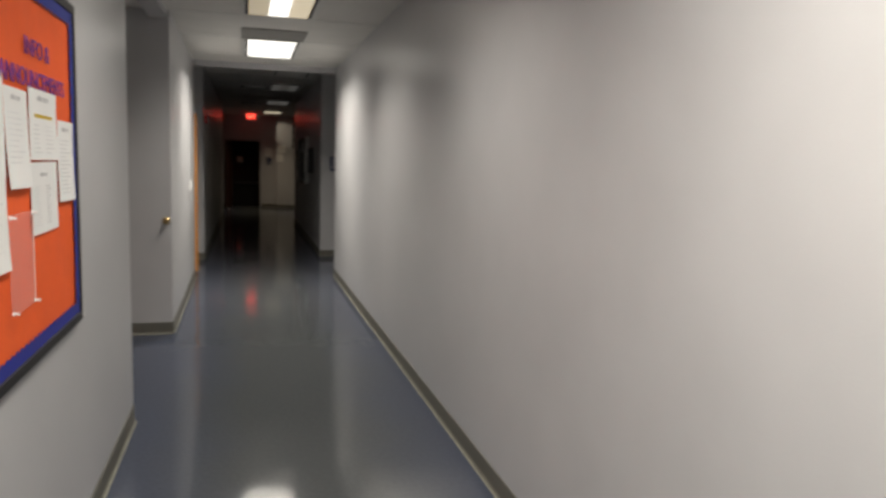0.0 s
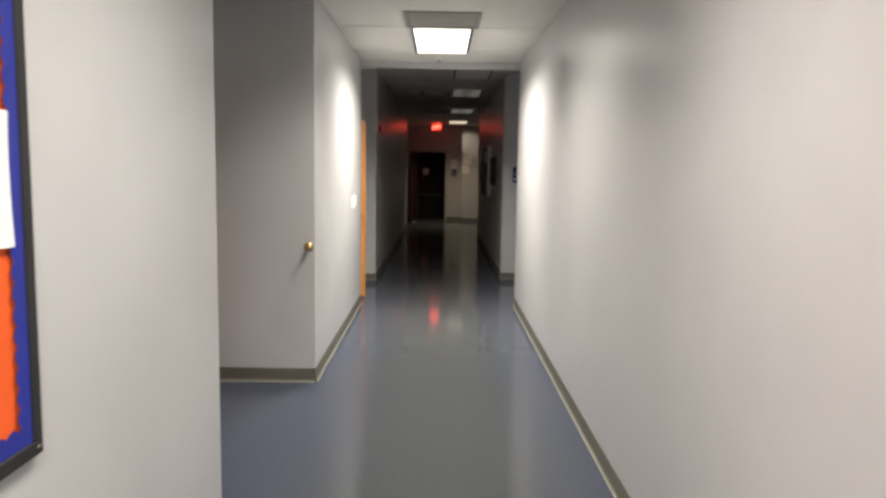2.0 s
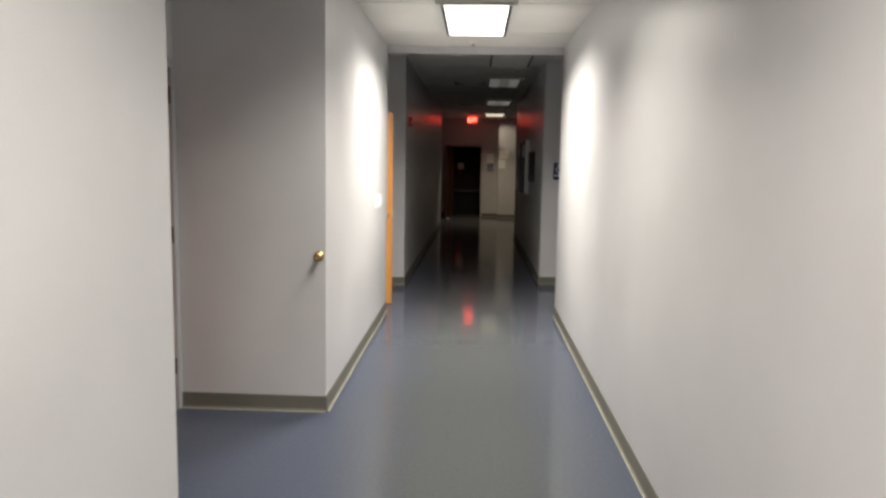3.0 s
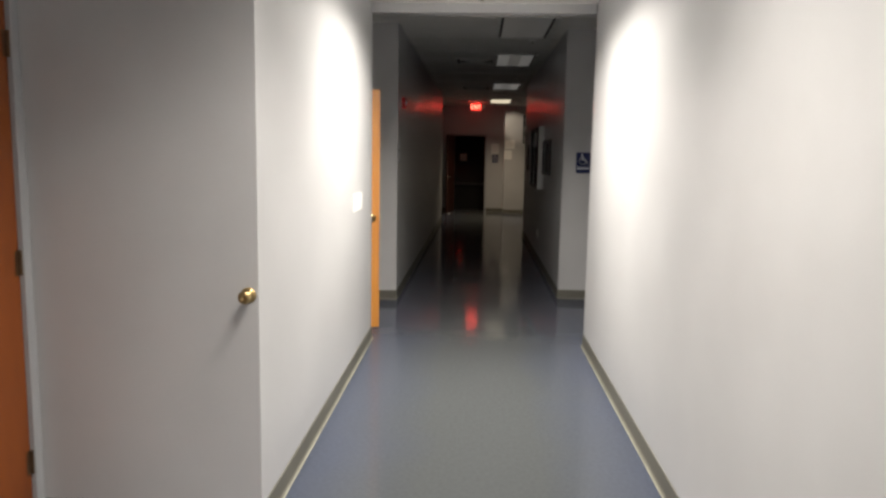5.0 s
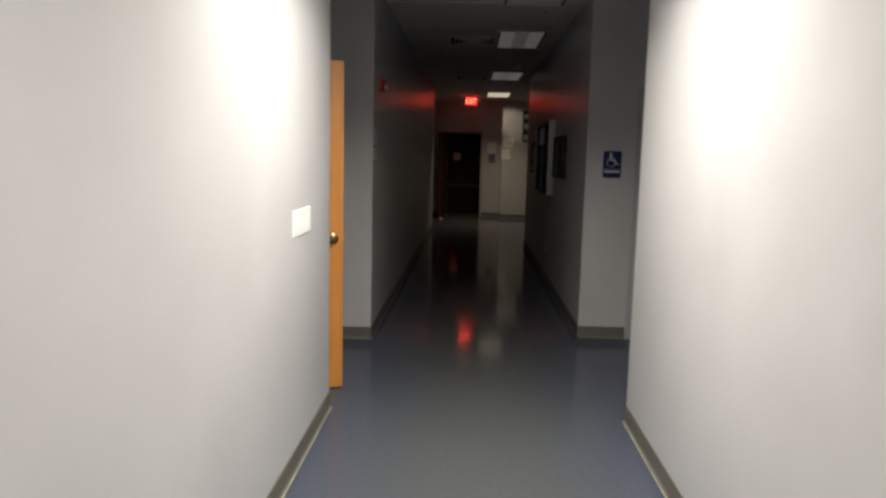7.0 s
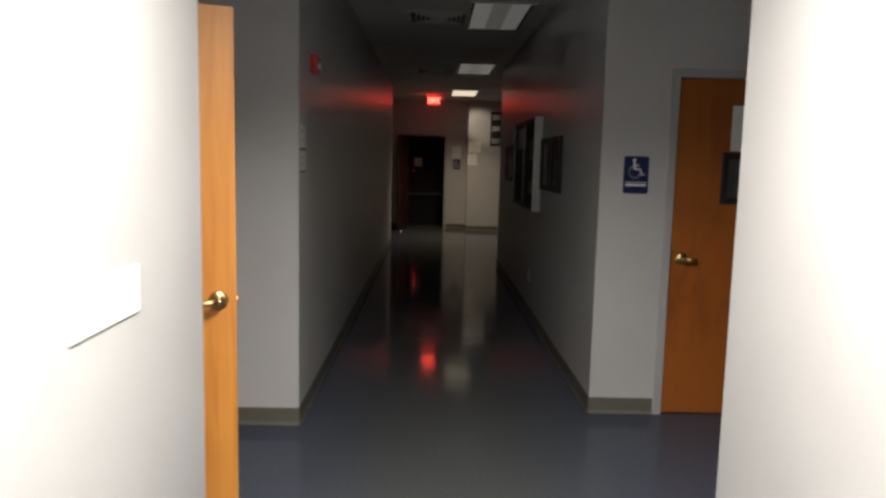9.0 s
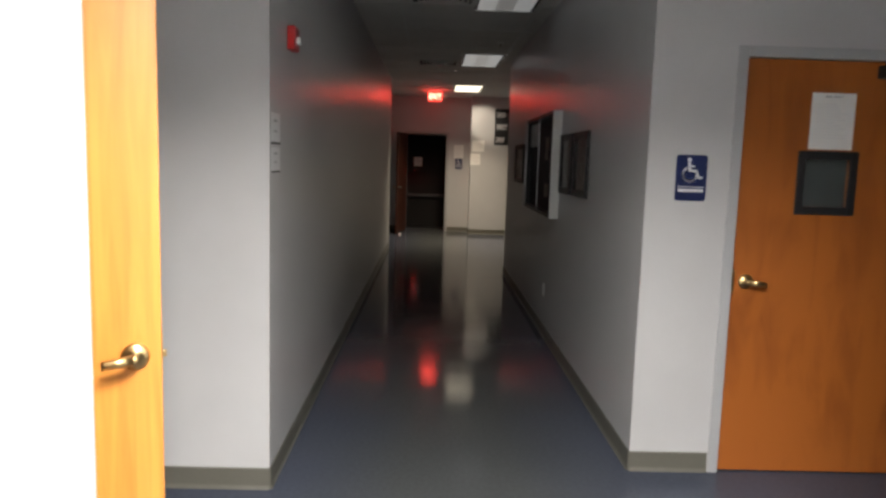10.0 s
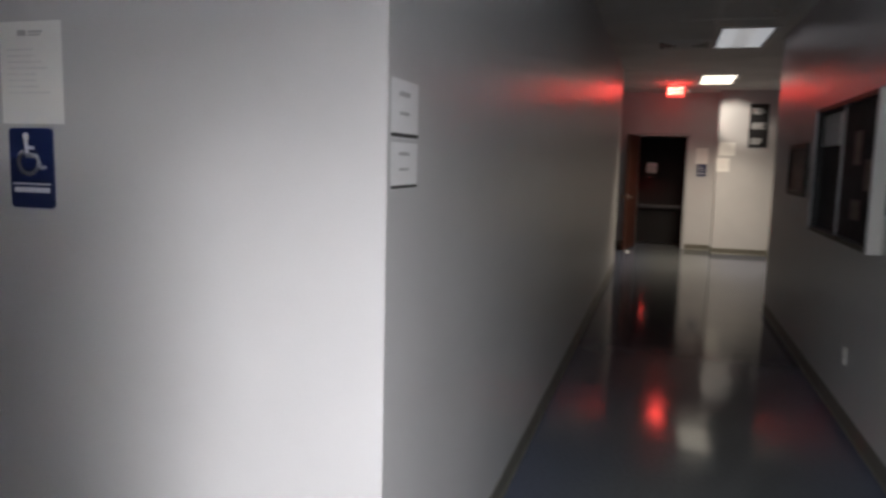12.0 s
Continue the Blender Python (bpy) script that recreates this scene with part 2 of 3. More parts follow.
# dark hall
wall("wall_hall_left", XL2 - 0.14, XL2, YL + 0.14, YLH)
wall("wall_side_hall_left", -3.0, XL2 - 0.14, YLH - 0.14, YLH)
wall("wall_side_hall_west", -3.14, -3.0, YLH - 0.14, YEND + 0.14)
wall("wall_hall_right", XR2, XR2 + 0.14, YR + 0.14, YRH)
wall("wall_side_hall_south", XR2 + 0.14, 4.0, YRH - 0.14, YRH)
wall("wall_side_hall_east", 4.0, 4.14, YRH - 0.14, YBUMP + 0.14)
wall("wall_bump", 0.935, 4.0, YBUMP, YBUMP + 0.6)
wall("wall_end_left", -3.0, -0.47, YEND, YEND + 0.14)
wall("wall_end_right", 0.475, 0.935, YEND, YEND + 0.14)
wall("wall_end_over_door", -0.47, 0.475, YEND, YEND + 0.14, 2.155)
wall("wall_vestibule_left", -0.80, -0.68, YEND + 0.14, 25.3)
wall("wall_vestibule_right", 0.60, 0.72, YEND + 0.14, 25.3)
wall("wall_vestibule_back", -0.80, 0.72, 25.2, 25.3)


def ceiling(name, x0, x1, y0, y1, z, label, grid_x, grid_y):
    """Lay-in ceiling: slab with thin tee bars a little proud of the tiles."""
    bm = box(x0, x1, y0, y1, z, z + 0.1)
    x = grid_x
    while x > x0 + 0.61:
        x -= 0.61
    while x < x1:
        box(x - 0.012, x + 0.012, y0, y1, z - 0.004, z + 0.01, bm=bm, mat=1)
        x += 0.61
    y = grid_y
    while y > y0 + 1.22:
        y -= 1.22
    while y < y1:
        box(x0, x1, y - 0.012, y + 0.012, z - 0.0046, z + 0.01, bm=bm, mat=1)
        y += 1.22
    return structure(name, bm, [TILE, TBAR], label)


ceiling("ceiling_lit", XD - 0.1, XR + 0.1, -3.0, 9.47, LIT_Z, "white lay-in ceiling tiles in metal grid", -0.03, 7.48)
ceiling("ceiling_dark", -3.7, 4.1, 9.57, 25.3, DARK_Z, "unlit lay-in ceiling tiles in metal grid", 0.42, 10.77)
structure("trim_recess_header", box(XA - 0.14, XA, YA, YB0, 2.687, H), PAINT, "painted header over the recess opening")
structure("trim_header", box(-3.7, 4.1, 9.47, 9.57, 2.685, H), PAINT, "painted header between two ceilings")


# ---- baseboards ----
def baseboard(name, x0, y0, x1, y1, height=0.102, bead_on=False):
    """Vinyl cove base from one point to the other; the room lies on its left-hand side. In the lit corridor a pale bead of sealant runs along its toe."""
    d = Vector((x1 - x0, y1 - y0, 0))
    length, out = d.length, Vector((-d.y, d.x, 0)).normalized()
    profile = [(0, 0), (0.014, 0), (0.0135, 0.004), (0.009, 0.010), (0.006, 0.02), (0.005, height - 0.004), (0.002, height), (0, height)]
    bm = bmesh.new()
    rings = [[bm.verts.new(Vector(p) + out * o + Vector((0, 0, z))) for o, z in profile] for p in ((x0, y0, 0), (x1, y1, 0))]
    for k in range(len(profile) - 1):
        bm.faces.new((rings[0][k], rings[0][k + 1], rings[1][k + 1], rings[1][k]))
    bm.faces.new(rings[0]), bm.faces.new(rings[1])
    base = structure(name, bm, TAUPE, "taupe vinyl cove baseboard")
    if not bead_on:
        return
    bm = bmesh.new()
    bead = [(0.012, 0.0), (0.019, 0.0), (0.0175, 0.0025), (0.0135, 0.004)]
    rings = [[bm.verts.new(Vector(p) + out * o + Vector((0, 0, z))) for o, z in bead] for p in ((x0, y0, 0), (x1, y1, 0))]
    for k in range(4):
        bm.faces.new((rings[0][k], rings[0][(k + 1) % 4], rings[1][(k + 1) % 4], rings[1][k]))
    bm.faces.new(rings[0]), bm.faces.new(rings[1])
    part("sealant", bm, CAULK, base, "pale bead of sealant")


baseboard("baseboard_right", XR, -3.0, XR, YRE, bead_on=True)
baseboard("baseboard_right_end", XR, YRE, 4.0, YRE)
baseboard("baseboard_left", XA, YA, XA, -3.0, bead_on=True)
baseboard("baseboard_left_end", XA - 0.14, YA, XA, YA, bead_on=True)
baseboard("baseboard_recess", XB, YB0, XD, YB0, bead_on=True)
baseboard("baseboard_closet", XBE, YB1, XB, YB0, bead_on=True)
baseboard("baseboard_crossing_left", XL2, YL, -3.6, YL)
baseboard("baseboard_crossing_right", 1.557, YR, XR2, YR)
baseboard("baseboard_hall_left", XL2, YLH, XL2, YL)
baseboard("baseboard_hall_right", XR2, YR, XR2, YRH)
baseboard("baseboard_hall_corner", XR2, YRH, 4.0, YRH)
baseboard("baseboard_bump", 4.0, YBUMP, 0.935, YBUMP)
baseboard("baseboard_bump_side", 0.935, YBUMP, 0.935, YEND)
baseboard("baseboard_end", 0.935, YEND, 0.48, YEND)
baseboard("baseboard_end_left", -0.475, YEND, -3.0, YEND)

# ---- ceiling fittings ----
GLOW_CACHE = {}


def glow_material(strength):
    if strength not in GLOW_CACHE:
        # below 0.3 the emission stands in for light an unlit diffuser reflects
        GLOW_CACHE[strength] = glowing("diffuser_glow", (0.50, 0.49, 0.47) if strength < 0.07 else (0.70, 0.69, 0.66) if strength < 0.3 else (1.0, 0.86, 0.62) if strength < 1 else (1.0, 0.96, 0.88), strength) if strength else DIFFUSER_OFF
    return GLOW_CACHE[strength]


def ceiling_light(x0, y0, z, strips, label, width=0.58, length=1.32):
    """A lay-in troffer: white door frame, black air slots along both sides, a sunk prismatic diffuser."""
    t = thing("ceiling_light", label, "ceiling light", "fluorescent ceiling lights", (x0, y0, z))
    bm = box(-0.012, 0.02, -0.012, length + 0.012, -0.012, 0.02, 0.002)
    box(width - 0.02, width + 0.012, -0.012, length + 0.012, -0.012, 0.02, 0.002, bm)
    box(0.02, width - 0.02, -0.012, 0.02, -0.0115, 0.02, 0.002, bm)
    box(0.02, width - 0.02, length - 0.02, length + 0.012, -0.0115, 0.02, 0.002, bm)
    part("frame", bm, TBAR, t)
    for a in (0.0195, width - 0.0455):
        part("air_slot", box(a, a + 0.026, 0.02, length - 0.02, -0.009, 0.01), BLACK, t, "black air slot")
    n = len(strips)
    w = (width - 0.092) / n
    for k, s in enumerate(strips):
        part("diffuser", box(0.046 + k * w, 0.046 + (k + 1) * w, 0.021, length - 0.021, -0.006, 0.0), glow_material(s), t, "glowing diffuser" if s > 0.6 else "dull unlit diffuser")
    return t


for k, (y0, watts, glow, spread) in enumerate(LIT_FITTINGS):
    strips = (0.55, 2.8, 0.9) if k == 2 else (glow,)
    ceiling_light(-0.02, y0, LIT_Z, strips, "white recessed ceiling light with one dim tube" if k == 2 else "lit white recessed fluorescent ceiling light")
# unlit fittings get a faint emission in place of the light they catch
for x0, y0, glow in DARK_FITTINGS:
    ceiling_light(x0, y0, DARK_Z, (glow,) if glow > 0.5 else (glow, glow * 0.7, glow), "lit recessed fluorescent ceiling light" if glow > 0.5 else "unlit recessed ceiling light with milky diffuser, caught light added as faint glow", 0.57, 1.25)


def ceiling_vent(x, y, z, size, label, material):
    t = thing("ceiling_vent", label, "air vent", "ceiling vents", (x, y, z))
    part("backing", box(0.02, size - 0.02, 0.02, size - 0.02, -0.004, 0.002), BLACK if material is TBAR else material, t)
    bm = box(0, size, 0, 0.03, -0.012, 0.0, 0.003)
    box(0, size, size - 0.03, size, -0.012, 0.0, 0.003, bm)
    box(0, 0.03, 0.03, size - 0.03, -0.0118, 0.0, 0.003, bm)
    box(size - 0.03, size, 0.03, size - 0.03, -0.0118, 0.0, 0.003, bm)
    part("frame", bm, material, t)
    if material is TBAR:
        for k in range(1, 6):
            a = 0.03 + k * (size - 0.06) / 12
            bm = box(a, size - a, a, a + 0.012, -0.02 - 0.002 * k, -0.004)
            box(a, size - a, size - a - 0.012, size - a, -0.02 - 0.002 * k, -0.004, bm=bm)
            box(a, a + 0.012, a + 0.012, size - a - 0.012, -0.02 - 0.002 * k, -0.004, bm=bm)
            box(size - a - 0.012, size - a, a + 0.012, size - a - 0.012, -0.02 - 0.002 * k, -0.004, bm=bm)
            part("slat", bm, material, t)
    return t


RETURN_GREY = surface("return_grille", (0.30, 0.29, 0.27), 0.7, vary=0.08, fine=220, bump=0.5)
ceiling_vent(-0.035, 6.86, LIT_Z, 0.61, "grey perforated return air panel in the ceiling", RETURN_GREY)
ceiling_vent(-0.12, 13.85, DARK_Z, 0.58, "square louvred ceiling air diffuser", TBAR)
ceiling_vent(-0.12, 18.0, DARK_Z, 0.58, "square louvred ceiling air diffuser", TBAR)


def sprinkler(x, y, z):
    t = thing("sprinkler", "small white ceiling sprinkler head", "sprinkler", "ceiling sprinklers", (x, y, z))
    part("escutcheon", turned([(0.0, 0.0), (0.042, 0.0), (0.038, -0.008), (0.02, -0.012), (0.0, -0.012)], Matrix(), segments=20), WHITE, t)
    part("deflector", turned([(0.0, -0.01), (0.007, -0.012), (0.006, -0.035), (0.02, -0.037), (0.02, -0.041), (0.0, -0.041)], Matrix(), segments=16), NICKEL, t, "metal deflector")


sprinkler(0.24, 9.18, LIT_Z)
sprinkler(0.84, 12.2, DARK_Z)
sprinkler(0.86, 16.4, DARK_Z)


# ---- doors ----
def text_mesh(words, size, material, parent, m, name="lettering", depth=0.0006, width=0.1):
    """Words in the built-in font as a flat mesh under parent; m places the text's own x-y plane."""
    cu = bpy.data.curves.new(name, "FONT")
    cu.body, cu.size, cu.align_x, cu.align_y, cu.extrude = words, size, "CENTER", "CENTER", depth
    tmp = bpy.data.objects.new(name, cu)
    scene.collection.objects.link(tmp)
    me = bpy.data.meshes.new_from_object(tmp.evaluated_get(bpy.context.evaluated_depsgraph_get()))
    bpy.data.objects.remove(tmp)
    span = max(v.co.x for v in me.vertices) - min(v.co.x for v in me.vertices)
    me.transform(m @ Matrix.Diagonal((width / span, 1, 1, 1)))
    me.materials.clear()
    me.materials.append(material)
    ob = new(name, me)
    ob.parent = parent
    return ob


FRONT = Matrix(((1, 0, 0, 0), (0, 0, -1, 0), (0, 1, 0, 0), (0, 0, 0, 1)))  # text upright, facing -y


def at_front(u, out, v, roll=0.0):
    return Matrix.Translation((u, -out, v)) @ Matrix.Rotation(radians(roll), 4, "Y") @ FRONT


def lever_set(parent, u, v, y, direction=-1, material=NICKEL):
    """Round rose with a bent lever, on the face at y that looks to -y."""
    m = Matrix.Translation((u, y, v)) @ Matrix.Rotation(radians(90), 4, "X")
    rose = part("handle", turned([(0.0, 0.0), (0.037, 0.0), (0.037, 0.006), (0.031, 0.011), (0.013, 0.013), (0.011, 0.05), (0.0, 0.05)], m), material, parent, "brushed metal lever handle", True)
    bm = bmesh.new()
    prev = None
    for k in range(9):
        s = k / 8
        r = 0.0125 - 0.003 * s
        centre = Vector((u + direction * (0.012 * math.sin(min(1, s * 3) * 1.57) + 0.075 * max(0, s - 0.1)), y - 0.035 - 0.025 * math.sin(min(1, s * 2.2) * 1.57), v - 0.006 * s * s))
        ring = [bm.verts.new(centre + Vector((0, r * math.cos(a), 1.25 * r * math.sin(a)))) for a in [2 * math.pi * q / 12 for q in range(12)]]
        if prev:
            for q in range(12):
                bm.faces.new((prev[q], prev[(q + 1) % 12], ring[(q + 1) % 12], ring[q]))
        else:
            bm.faces.new(ring)
        prev = ring
    bm.faces.new(prev)
    part("lever", bm, material, rose, "", True)


def knob(parent, u, v, y, material=BRASS):
    m = Matrix.Translation((u, y, v)) @ Matrix.Rotation(radians(90), 4, "X")
    return part("knob", turned([(0.0, 0.0), (0.032, 0.0), (0.031, 0.005), (0.022, 0.010), (0.012, 0.014), (0.011, 0.028), (0.019, 0.034), (0.026, 0.045), (0.026, 0.054), (0.019, 0.062), (0.009, 0.063), (0.008, 0.061), (0.0, 0.061)], m), material, parent, "worn brass round knob", True)


def hinge(parent, u, v, y, material=NICKEL):
    bm = tube(0.0065, 0.0065, 0.1, Matrix.Translation((u, y, v - 0.05)), segments=12)
    box(u - 0.028, u - 0.002, y + 0.004, y + 0.0075, v - 0.05, v + 0.05, 0.001, bm, 1)
    part("hinge", bm, material, parent, "tarnished metal hinge")


def door_frame(parent, u0, u1, top, y0, depth=0.15, face=0.05):
    """Steel frame of two jambs and a head, standing 12 mm proud of the wall face at y0."""
    part("jamb", box(u0 - face, u0, y0 - 0.012, y0 + depth, 0, top + face, 0.003), STEEL_GREY, parent, "grey painted steel frame")
    part("jamb", box(u1, u1 + face, y0 - 0.012, y0 + depth, 0, top + face, 0.003), STEEL_GREY, parent, "grey painted steel frame")
    part("head", box(u0, u1, y0 - 0.0118, y0 + depth, top, top + face, 0.003), STEEL_GREY, parent, "grey painted steel frame")


# closed red-brown door in the recess; its local x runs along +y, its face looks to +x
d1 = thing("door_1", "closed red-brown wooden door in grey steel frame", "door", "", (XD, 0, 0), 90)
d1["kind"] = "structure"
door_frame(d1, 5.355, 6.265, 2.112, 0.0)
part("leaf", box(5.359, 6.261, 0.006, 0.05, 0.012, 2.108, 0.003), MAPLE, d1, "red-brown wood veneer door leaf")
for v in (1.95, 1.109, 0.285):
    hinge(d1, 6.261, v, 0.0, BRONZE)
knob(d1, 5.43, 0.965, 0.006)

# honey-coloured door standing ajar beyond the end of the corridor wall
d2 = thing("door_2", "honey-coloured wooden door standing ajar", "door", "", (-1.495, YB1 + 0.072, 0), 19.0)
d2["kind"] = "structure"
W2 = 0.925
part("leaf", box(0.0, W2, 0.0, 0.044, 0.008, 2.113, 0.0025), OAK, d2, "honey-coloured wood veneer door leaf")
lever_set(d2, W2 - 0.068, 0.995, 0.0, -1, BRASS)
bm = box(W2, W2 + 0.0015, 0.009, 0.035, 0.935, 1.055, 0.0005)
box(W2, W2 + 0.012, 0.016, 0.028, 0.985, 1.005, 0.003, bm)
part("latch", bm, BRASS, d2, "brass latch plate")
for v in (1.85, 1.05, 0.25):
    hinge(d2, 0.0, v, 0.0)
part("jamb", box(-0.06, -0.008, -0.02, 0.05, 0.0, 2.165, 0.003), STEEL_GREY, d2, "grey painted steel frame")

# closed orange-brown door with a small window in the crossing hall
d3 = thing("door_3", "closed orange-brown wooden door with small dark window", "door", "", (0, YR, 0))
d3["kind"] = "structure"
door_frame(d3, 1.612, 2.532, 2.086, 0.0)
bm = box(1.616, 1.938, 0.012, 0.056, 0.01, 2.082)
box(2.156, 2.528, 0.012, 0.056, 0.01, 2.082, bm=bm)
box(1.938, 2.156, 0.012, 0.056, 0.01, 1.376, bm=bm)
box(1.938, 2.156, 0.012, 0.056, 1.607, 2.082, bm=bm)
part("leaf", bm, AMBER, d3, "orange-brown wood veneer door leaf")
GLASS, gt, gb = nodes_of("window_glass")
gb.inputs["Base Color"].default_value = (0.85, 0.9, 0.9, 1)
gb.inputs["Transmission Weight"].default_value = 1.0
gb.inputs["Roughness"].default_value = 0.05
win = part("window_frame", box(1.90, 1.938, 0.0, 0.03, 1.335, 1.648, 0.004), BLACK, d3, "black window frame")
for a in ((2.156, 2.197, 1.335, 1.648), (1.938, 2.156, 1.335, 1.376), (1.938, 2.156, 1.607, 1.648)):
    part("window_frame", box(a[0], a[1], 0.0005, 0.03, a[2], a[3], 0.004), BLACK, d3, "black window frame")
part("pane", box(1.938, 2.156, 0.02, 0.026, 1.376, 1.607), GLASS, d3, "dark glass pane")
part("blind", box(1.938, 2.156, 0.034, 0.04, 1.376, 1.607), surface("grey_film", (0.16, 0.17, 0.17), 0.7), d3, "dull grey film behind the glass")
lever_set(d3, 1.69, 0.992, 0.012, 1, BRASS)
part("strike", box(1.611, 1.632, 0.008, 0.0125, 0.932, 1.052, 0.001), BRASS, d3, "dark brass strike plate")
part("closer", box(2.25, 2.48, -0.045, 0.012, 2.0, 2.065, 0.008), BLACK, d3, "dark door closer")

# far door standing open towards the hall
d4 = thing("door_4", "dark red-brown door standing open at the end of the hall", "door", "", (-0.42, YEND - 0.02, 0), -100.0)
d4["kind"] = "structure"
part("leaf", box(0.0, 0.88, -0.044, 0.0, 0.012, 2.095, 0.003), wood("dark_veneer", (0.06, 0.017, 0.008), (0.03, 0.009, 0.005)), d4, "dark red-brown veneer door leaf")
knob(d4, 0.82, 0.97, -0.044)
m = Matrix.Translation((0.82, 0, 0.97)) @ Matrix.Rotation(radians(-90), 4, "X")
part("knob", turned([(0.0, 0.0), (0.032, 0.0), (0.022, 0.010), (0.011, 0.028), (0.026, 0.045), (0.019, 0.062), (0.0, 0.062)], m), NICKEL, d4, "bright round knob", True)
f4 = thing("door_frame", "grey steel door frame around a dark opening", "door frame", "", (0, YEND, 0))
f4["kind"] = "structure"
door_frame(f4, -0.42, 0.425, 2.105, 0.0)

wedge = thing("door_wedge", "small pale door wedge on the floor beside the open door", "door stop", "", (-0.50, 22.74, 0), 8)
bm = box(-0.022, 0.022, -0.06, 0.06, 0.0, 0.035, 0.003)
for v in bm.verts:
    if v.co.y < 0:
        v.co.z *= 0.25
part("body", bm, INK, wedge)

# outer door in the dark vestibule
d5 = thing("door_5", "closed black outer door with push bar", "door", "", (0.04, 24.63, 0))
d5["kind"] = "structure"
part("leaf", box(-0.52, 0.44, 0.0, 0.04, 0.01, 2.1, 0.004), surface("black_paint", (0.004, 0.004, 0.005), 0.8), d5)
bm = box(-0.44, 0.36, -0.07, -0.03, 0.70, 0.77, 0.008)
box(-0.46, -0.38, -0.05, 0.0, 0.69, 0.78, 0.006, bm)
box(0.30, 0.38, -0.05, 0.0, 0.69, 0.78, 0.006, bm)
part("push_bar", bm, surface("dull_bar", (0.03, 0.03, 0.033), 0.4), d5, "dull metal push bar")


ind = thing("indicator_light", "small black box with red light shining down", "indicator light", "", (-0.24, 24.63, 0))
part("housing", box(-0.07, 0.07, -0.32, 0.0, 1.315, 1.34, 0.004), BLACK, ind)
part("lens", box(-0.035, 0.035, -0.31, -0.24, 1.3142, 1.3155), glowing("red_lens", (1.0, 0.04, 0.03), 10.0), ind, "red glowing lens")


# ---- flat things on walls ----
def sheet(label, u, v, w, h, where, rz, lines=(), tilt=0.0, group="", material=None, name="paper", curl=0.004, seed=1):
    """A sheet of paper with a slight curl. where: the wall point at u = 0; lines: (u, v, w, h, material) bars of print."""
    t = thing(name, label, "paper", group, where, rz)
    bm = bmesh.new()
    n = 8
    rnd = random.Random(seed)
    lift = [rnd.uniform(0, curl) for _ in range(4)]
    turn = Matrix.Rotation(radians(tilt), 3, "Y")

    def place(a, b, out):
        bow = lift[0] * (1 - a) * (1 - b) ** 2 + lift[1] * a * (1 - b) ** 2 + 0.4 * lift[2] * (1 - a) * b ** 3 + 0.4 * lift[3] * a * b ** 3
        p = turn @ Vector(((a - 0.5) * w, 0, (b - 0.5) * h))
        return Vector((u + p.x, -(0.0012 + bow + out), v + p.z))

    g = [[bm.verts.new(place(i / n, j / n, 0)) for i in range(n + 1)] for j in range(n + 1)]
    for j in range(n):
        for i in range(n):
            bm.faces.new((g[j][i], g[j][i + 1], g[j + 1][i + 1], g[j + 1][i]))
    part("sheet", bm, material or PAPER, t)
    kinds = {}
    for a, b, lw, lh, mat in lines:
        kinds.setdefault(mat.name, (mat, []))[1].append((a, b, lw, lh))
    for mat, bars in kinds.values():
        bm = bmesh.new()
        for a, b, lw, lh in bars:
            k = max(1, round(lw * n))
            row0 = [bm.verts.new(place(a + lw * i / k, b, 0.0006)) for i in range(k + 1)]
            row1 = [bm.verts.new(place(a + lw * i / k, b + lh, 0.0006)) for i in range(k + 1)]
            for i in range(k):
                bm.faces.new((row0[i], row0[i + 1], row1[i + 1], row1[i]))
        tagged(part("print", bm, mat, t, ""), kind="stuff")
    return t


def typed(top, bottom, rows, seed, left=0.12, width=0.76, mat=None, thick=0.24):
    """Unreadable lines of type as plain bars."""
    rnd = random.Random(seed)
    step = (top - bottom) / rows
    return [(left, top - (k + 1) * step, width * rnd.uniform(0.55, 1.0), step * thick, mat or INK) for k in range(rows)]


def heading(v, h, left=0.3, width=0.4):
    return [(left, v, width * 0.35, h * 1.6, INK), (left + width * 0.42, v + h * 0.8, width * 0.58, h * 0.6, INK), (left + width * 0.42, v, width * 0.5, h * 0.5, INK)]


PALEINK = surface("pale_ink", (0.73, 0.73, 0.735), 0.8, vary=0.1)
YELLOW = surface("yellow_band", (0.62, 0.42, 0.03), 0.7)

# bulletin board on the left corridor wall
ORANGE = surface("orange_paper", (0.82, 0.105, 0.010), 0.75, vary=0.05, scale=4, bump=0.04)
BORDER = surface("blue_border", (0.012, 0.022, 0.26), 0.5, vary=0.06, scale=8)
PURPLE = surface("purple_card", (0.19, 0.04, 0.30), 0.7, vary=0.15, scale=30)
BY0, BY1, BZ0, BZ1 = 1.50, 2.737, 0.906, 2.09
board = thing("bulletin_board", "black-framed bulletin board with orange paper and blue scalloped border", "bulletin board", "", (XA, 0, 0), 90)
for name, a in (("frame", (BY0, BY1, BZ0, BZ0 + 0.035)), ("frame", (BY0, BY1, BZ1 - 0.035, BZ1)), ("frame", (BY0, BY0 + 0.035, BZ0 + 0.035, BZ1 - 0.035)), ("frame", (BY1 - 0.035, BY1, BZ0 + 0.035, BZ1 - 0.035))):
    part(name, box(a[0], a[1], -0.022, 0.0, a[2], a[3], 0.004), BLACK, board, "black frame")
